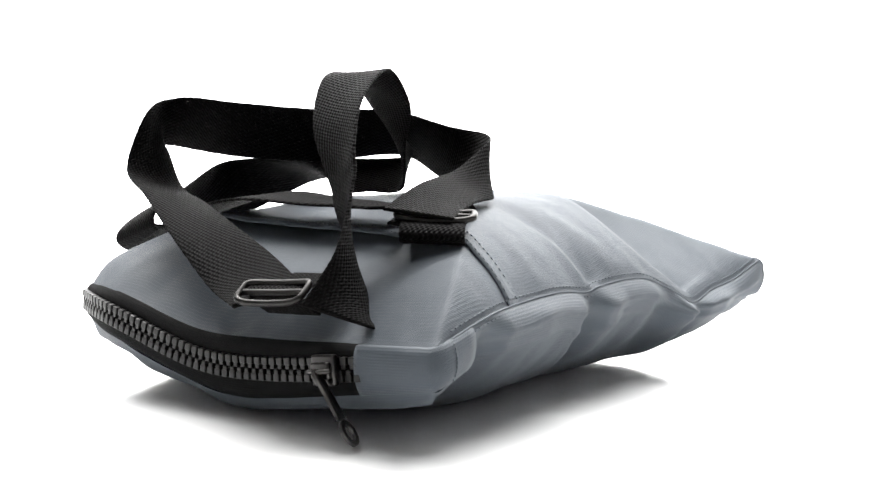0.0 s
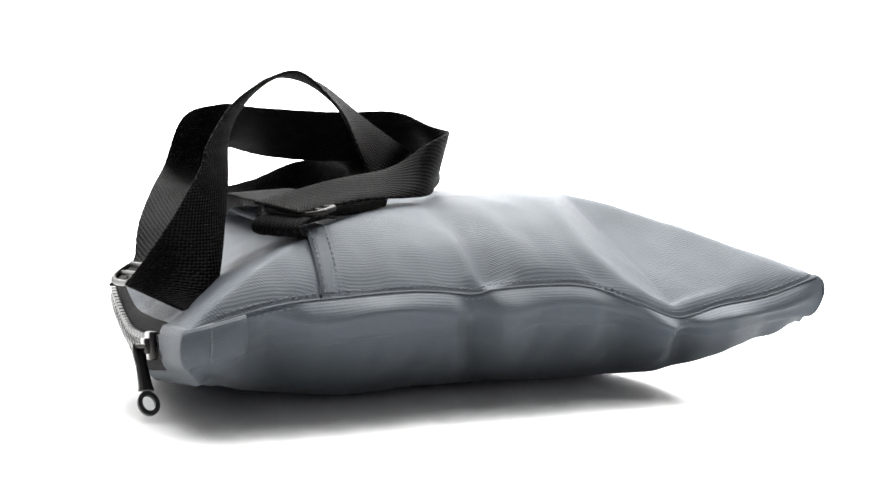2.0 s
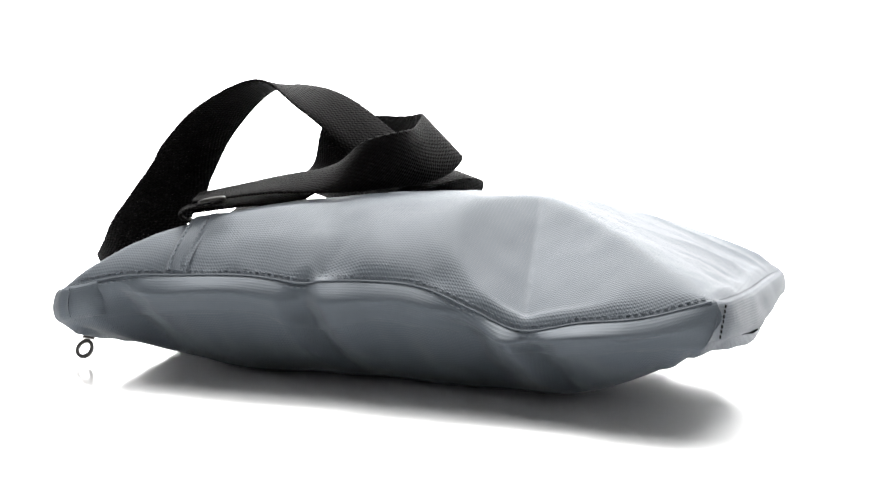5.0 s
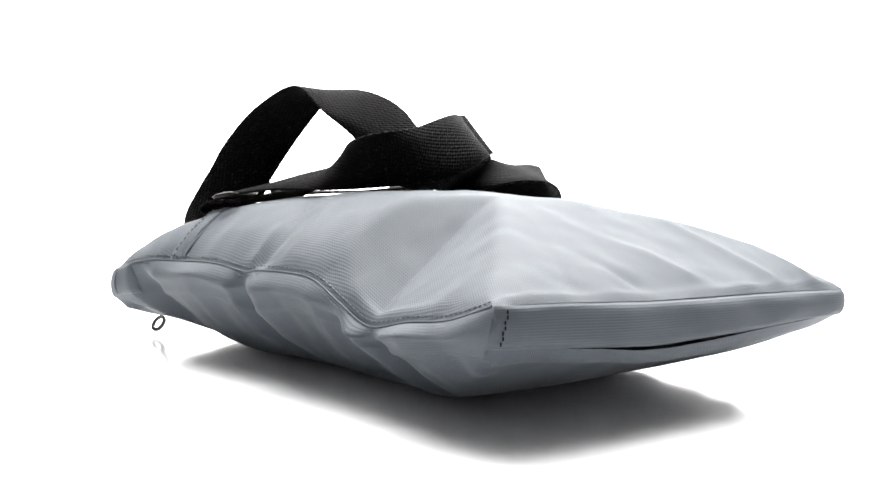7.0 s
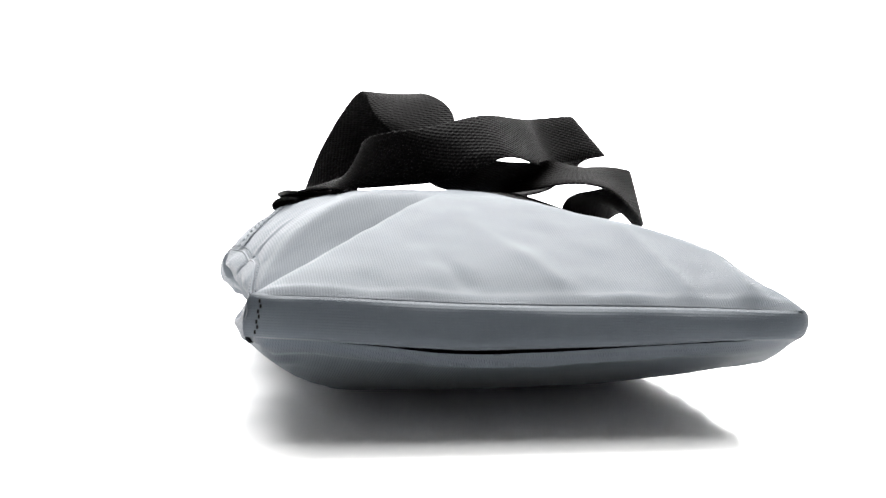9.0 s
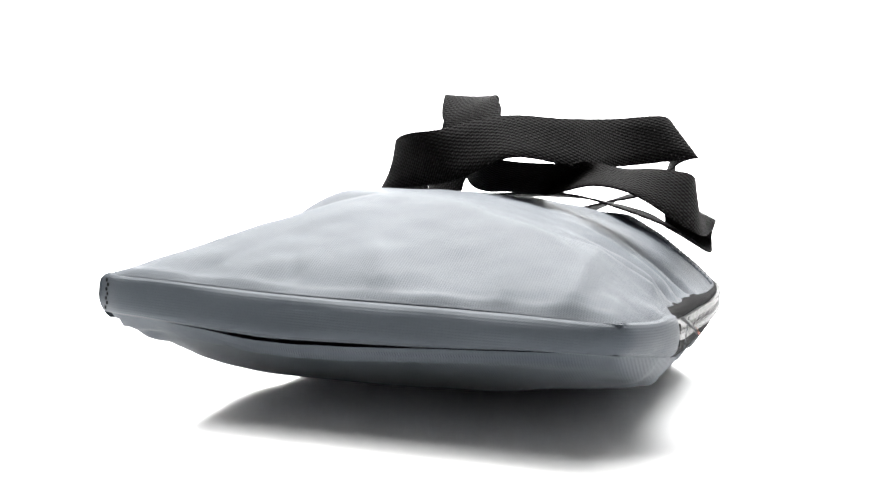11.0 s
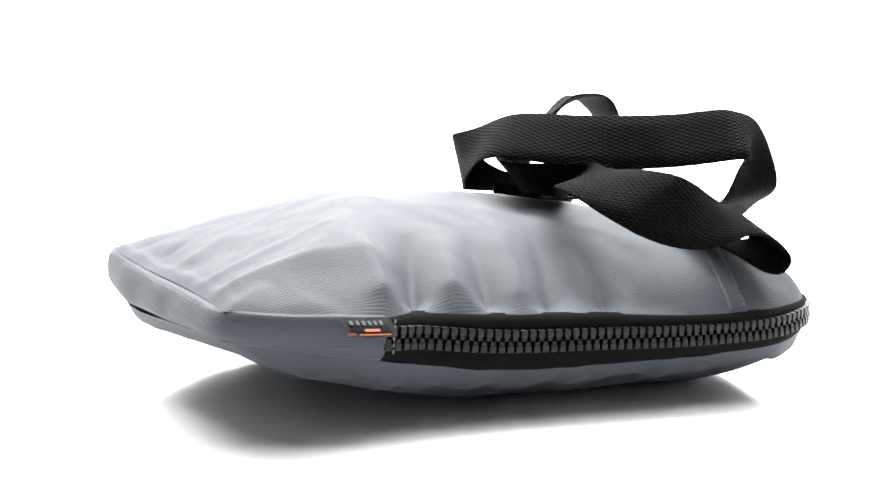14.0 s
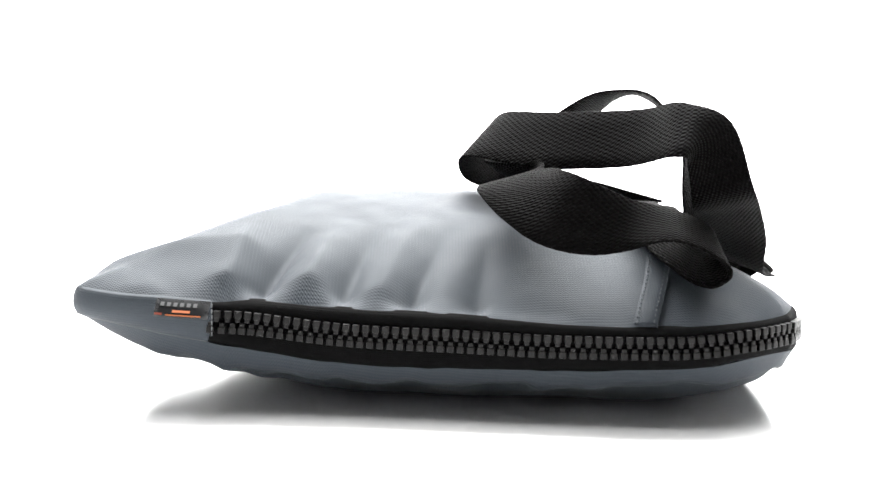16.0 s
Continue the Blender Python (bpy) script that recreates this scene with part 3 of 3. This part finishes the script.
def brand_tag():
    # folded label caught in the seam beside the zip; its lettering is kept as plain bars
    a, b = Vector((0.1142, 0.1195, 0.0450)), Vector((0.0940, 0.1185, 0.0438))
    t = (b - a).normalized()
    down = Vector((0, 0.012, -0.0066)) * 0.93
    rows, uvs = [], []
    for i in range(9):
        f = i / 8
        base = a.lerp(b, f)
        rows.append([base + down * g + Vector((0, 0.0012 * math.sin(math.pi * g) + 0.0006 * math.sin(5 * f), -0.0007 * g * (1 - g))) - Vector((0, 0.0045 * g, 0)) for g in (0, 0.25, 0.5, 0.75, 1.0)])
        uvs.append([(f * 0.02, g * 0.007) for g in (0, 0.25, 0.5, 0.75, 1.0)])
    bm = bmesh.new()
    sheet(bm, rows, uvs)
    bmesh.ops.solidify(bm, geom=bm.faces[:], thickness=0.0006)
    label = part("brand_label", bm, LABEL, bag, "small folded black woven label")

    def patch(name, f0, f1, g0, g1, mat, text):
        def at(f, g):
            i = f * 8
            k = min(int(i), 7)
            p0, p1 = rows[k], rows[k + 1]
            h = g * 4
            m = min(int(h), 3)
            lo = p0[m].lerp(p1[m], i - k)
            hi = p0[m + 1].lerp(p1[m + 1], i - k)
            return lo.lerp(hi, h - m)
        bm = bmesh.new()
        n = (at(f1, g0) - at(f0, g0)).cross(at(f0, g1) - at(f0, g0)).normalized()
        if n.y < 0:
            n = -n
        sheet(bm, [[at(f0 + (f1 - f0) * i / 3, g) + n * 0.0005 for g in (g0, (g0 + g1) / 2, g1)] for i in range(4)])
        part(name, bm, mat, label, text)

    for k in range(6):
        patch("print_bar", 0.10 + k * 0.12, 0.10 + k * 0.12 + 0.07, 0.20, 0.40, LABEL_PALE, "pale printed bar")
    patch("print_bar", 0.34, 0.66, 0.58, 0.72, LABEL_ORANGE, "orange printed bar")
    patch("print_bar", 0.22, 0.86, 0.84, 0.92, LABEL_ORANGE, "thin orange printed bar")
    patch("print_bar", 0.02, 0.16, 0.78, 0.92, LABEL_RED, "dark red printed bar")
    bm = bmesh.new()
    for k in range(6):
        p = b + t * 0.0008 + Vector((0, 0.002 - 0.0002 * k, -0.0012 - 0.0022 * k))
        box(bm, p + Vector((0, 0.0006, 0)), Vector((0, 0, 1)), t, Vector((0, 1, 0)), (0.0015, 0.0005, 0.0005))
    part("label_stitching", bm, THREAD_LIGHT, bag, "short row of pale stitches", smooth=False)


HEIGHTS = {}


def height_at(x, y):
    """Height of the upper panel at a place in plan, from a coarse table."""
    if not HEIGHTS:
        for i in range(81):
            for j in range(61):
                p = upper(i / 80, j / 60)
                key = (round(p.x / 0.004), round(p.y / 0.004))
                HEIGHTS[key] = max(HEIGHTS.get(key, 0.0), p.z + (0.003 if p.x < -0.06 else 0.0))
    return HEIGHTS.get((round(x / 0.004), round(y / 0.004)), 0.0)


def ribbon(name, stations, label, n=220, wide=0.0125, thick=0.0007, rest=False):
    """Webbing through stations of a middle and the way across."""
    mids = [Vector(r[:3]) for r in stations]
    ways = [Vector(r[3:]) for r in stations]
    cross, uvs, run, last = [], [], 0.0, None
    run_c, run_w = [spline(mids, i / n) for i in range(n + 1)], [spline(ways, i / n) for i in range(n + 1)]
    if rest:  # the way across leans square to the run, and both edges bend softly
        for i in range(n + 1):
            t = (run_c[min(i + 3, n)] - run_c[max(i - 3, 0)]).normalized()
            w = run_w[i] - t * run_w[i].dot(t) * 0.35
            run_w[i] = w.normalized() * min(max(w.length, 0.75), 1.12)
        sides = [[c + w * s for c, w in zip(run_c, run_w)] for s in (wide, -wide)]
        for _ in range(1):
            sides = [[sum(e[max(i - k, 0):i + k + 1], Vector()) / len(e[max(i - k, 0):i + k + 1]) for i in range(n + 1) for k in (min(2, i, n - i),)] for e in sides]
        run_c = [(p + q) / 2 for p, q in zip(*sides)]
        run_w = [(p - q) / (2 * wide) for p, q in zip(*sides)]
        run_w = [w * (min(max(w.length, 0.85), 1.10) / max(w.length, 1e-6)) for w in run_w]
    for i in range(n + 1):
        c, w = run_c[i], run_w[i]
        t = (run_c[min(i + 1, n)] - run_c[max(i - 1, 0)]).normalized()
        nrm = t.cross(w).normalized()
        run += (c - last).length if last is not None else 0.0
        last = c
        ripple = 1 + 0.006 * math.sin(run * 2 * math.pi / 0.0028)
        top = [c + w * wide * ripple * f + nrm * thick * g for f, g in ((1, 0.25), (0.97, 0.9), (0.5, 1), (0, 1), (-0.5, 1), (-0.97, 0.9), (-1, 0.25))]
        bot = [c + w * wide * ripple * f - nrm * thick * g for f, g in ((-1, 0.25), (-0.97, 0.9), (-0.5, 1), (0, 1), (0.5, 1), (0.97, 0.9), (1, 0.25))]
        cross.append(top + bot)
        fs = (1, 0.97, 0.5, 0, -0.5, -0.97, -1)
        uvs.append([(run, f * wide) for f in fs] + [(run, f * wide) for f in reversed(fs)] + [(run, wide)])
    if rest:  # webbing lies on the panel, never in it
        lifts = [max(0.0, max(height_at(p.x, p.y) + 0.0012 - p.z for p in row)) if i > 40 else 0.0 for i, row in enumerate(cross)]
        for _ in range(2):
            lifts = [max(lifts[max(i - 6, 0):i + 7]) for i in range(n + 1)] if _ == 0 else [sum(lifts[max(i - 6, 0):i + 7]) / len(lifts[max(i - 6, 0):i + 7]) for i in range(n + 1)]
        for row, up in zip(cross, lifts):
            for p in row:
                p.z += up
    bm = bmesh.new()
    vs = sheet(bm, cross, uvs, closed=True)
    bm.faces.new(vs[0])
    bm.faces.new(vs[-1])
    return part(name, bm, WEB, bag, label)


def straps():
    ring = [
        (-0.1533, -0.0272, 0.0491, -0.83, 0.48, -0.26),
        (-0.1392, 0.0020, 0.0556, -0.81, 0.43, -0.42),
        (-0.1295, 0.0330, 0.0686, -0.93, 0.35, -0.13),
        (-0.1173, 0.0643, 0.0802, -0.93, 0.35, 0.14),
        (-0.1085, 0.0885, 0.0889, -0.76, 0.46, 0.33),
        (-0.1005, 0.0959, 0.1100, -0.70, -0.35, 0.60),
        (-0.0865, 0.0997, 0.1146, -0.25, -0.66, 0.79),
        (-0.0735, 0.0701, 0.1113, -0.32, -0.38, 0.88),
        (-0.0398, 0.0511, 0.1099, -0.32, -0.41, 0.88),
        (-0.0147, 0.0247, 0.1123, -0.67, -0.32, 0.74),
        (-0.0110, 0.0020, 0.1050, -0.49, -0.42, 0.84),
        (-0.0165, -0.0220, 0.0965, 0.10, -0.30, 0.94),
        (-0.0320, -0.0420, 0.0915, 0.30, 0.30, 0.88),
        (-0.0520, -0.0450, 0.0885, 0.45, 0.75, 0.45),
        (-0.0790, -0.0500, 0.0850, 0.08, 0.95, 0.28),
        (-0.1060, -0.0590, 0.0795, -0.42, 0.90, 0.10),
    ]
    ribbon("shoulder_strap", ring, "black woven webbing strap in a standing ring", 260, 0.0140, rest=True)
    tail = [(x, y, z - 0.0050, *way) for x, y, z, *way in ring[13:]]
    ribbon("strap_tail", tail, "black webbing tail doubled back under the strap", 50, 0.0120)
    arch = [
        (-0.1549, -0.0621, 0.0452, -0.70, 0.60, 0.23),
        (-0.1405, -0.0566, 0.0572, -0.77, -0.07, 0.73),
        (-0.1273, -0.0411, 0.0856, -0.55, -0.74, 0.53),
        (-0.1240, -0.0365, 0.0965, -0.46, -0.76, 0.57),
        (-0.1140, -0.0250, 0.1175, -0.12, -0.97, 0.41),
        (-0.0925, -0.0160, 0.1345, 0.20, -1.03, 0.10),
        (-0.0715, -0.0125, 0.1287, 0.10, -0.97, -0.41),
        (-0.0539, -0.0017, 0.1165, -0.16, -0.86, -0.60),
        (-0.0307, 0.0045, 0.0918, -0.68, -0.34, -0.61),
        (-0.0264, 0.0239, 0.0859, -0.81, -0.31, -0.51),
        (-0.0361, 0.0462, 0.0848, -0.27, -0.74, -0.53),
    ]
    curl = [
        (-0.0227, 0.0787, 0.0931, 0.99, -0.24, -0.28),
        (-0.0363, 0.1091, 0.0833, 0.61, 0.00, -0.87),
        (-0.0600, 0.1130, 0.0765, 0.50, 0.35, -0.75),
        (-0.0850, 0.1080, 0.0770, 0.25, 0.88, -0.35),
        (-0.1030, 0.1050, 0.0695, 0.00, 0.88, -0.42),
        (-0.1050, 0.1050, 0.0590, 0.00, 0.88, -0.45),
        (-0.0960, 0.1040, 0.0530, 0.10, 0.88, -0.45),
        (-0.0870, 0.0900, 0.0585, 0.70, 0.62, -0.25),
        (-0.0850, 0.0450, 0.0700, 1.00, 0.05, 0.08),
        (-0.0870, 0.0000, 0.0790, 1.00, 0.00, 0.05),
        (-0.0910, -0.0350, 0.0785, 1.00, 0.00, 0.00),
    ]
    ribbon("shoulder_strap", arch + curl, "black woven webbing strap in a twisted loop", 320, 0.0147, rest=True)


def buckle(name, a, b, nrm, depth, label):
    """A three-bar slide: a rounded frame from a to b with a bar across its middle."""
    x = (b - a).normalized()
    nrm = (nrm - x * nrm.dot(x)).normalized()
    y = nrm.cross(x)
    c = (a + b) / 2
    hx, hy = (b - a).length / 2, depth / 2
    pts = []
    for i in range(36):
        g = 2 * math.pi * i / 36
        cs, sn = math.cos(g), math.sin(g)
        pts.append(c + x * hx * math.copysign(abs(cs) ** 0.4, cs) + y * hy * math.copysign(abs(sn) ** 0.4, sn) + nrm * 0.0012 * abs(cs))
    bm = bmesh.new()
    tube(bm, pts, 0.0013, 8, closed=True)
    frame_part = part(name, bm, BUCKLE, bag, label)
    bm = bmesh.new()
    tube(bm, [c - x * hx * 0.97 + nrm * 0.0006, c + nrm * 0.0003, c + x * hx * 0.97 + nrm * 0.0006], 0.0012, 8)
    part("bar", bm, BUCKLE, frame_part)


def fittings():
    buckle("slide_buckle", Vector((-0.1590, -0.0195, 0.0500)), Vector((-0.1565, -0.0490, 0.0525)), Vector((-0.6, 0, 0.8)), 0.011, "gunmetal slide buckle near the zipped end")
    buckle("slide_buckle", Vector((-0.0890, -0.0735, 0.0782)), Vector((-0.1050, -0.0480, 0.0785)), Vector((-0.1, -0.25, 0.95)), 0.011, "gunmetal slide buckle on the pocket hem")
    # short webbing loops that hold the buckles
    ribbon("webbing_loop", [(-0.149, -0.036, 0.0435, 0.05, -1, 0.05), (-0.155, -0.035, 0.0475, 0.05, -1, 0.05), (-0.1575, -0.0345, 0.0515, 0.05, -1, 0.05), (-0.153, -0.034, 0.0535, 0.05, -1, 0.05), (-0.144, -0.034, 0.0535, 0.05, -1, 0.05), (-0.132, -0.033, 0.0560, 0.05, -1, 0.05)], "short black webbing loop", 60)
    ribbon("webbing_loop", [(-0.090, -0.056, 0.0760, 0.53, -0.84, 0.0), (-0.098, -0.061, 0.0765, 0.53, -0.84, 0.0), (-0.106, -0.066, 0.0750, 0.53, -0.84, 0.0), (-0.109, -0.068, 0.0715, 0.53, -0.84, 0.0), (-0.104, -0.065, 0.0690, 0.53, -0.84, 0.0), (-0.092, -0.058, 0.0705, 0.53, -0.84, 0.0)], "short black webbing loop", 60)


panels()
gussets()
stitches()
brand_tag()
straps()
fittings()
zipper()


def motions():
    walk(bag, [(0.5 * i, pose(0, 0, 0, 0, 0, TURN_START - TURN_RATE * 0.5 * i)) for i in range(33)])


motions()
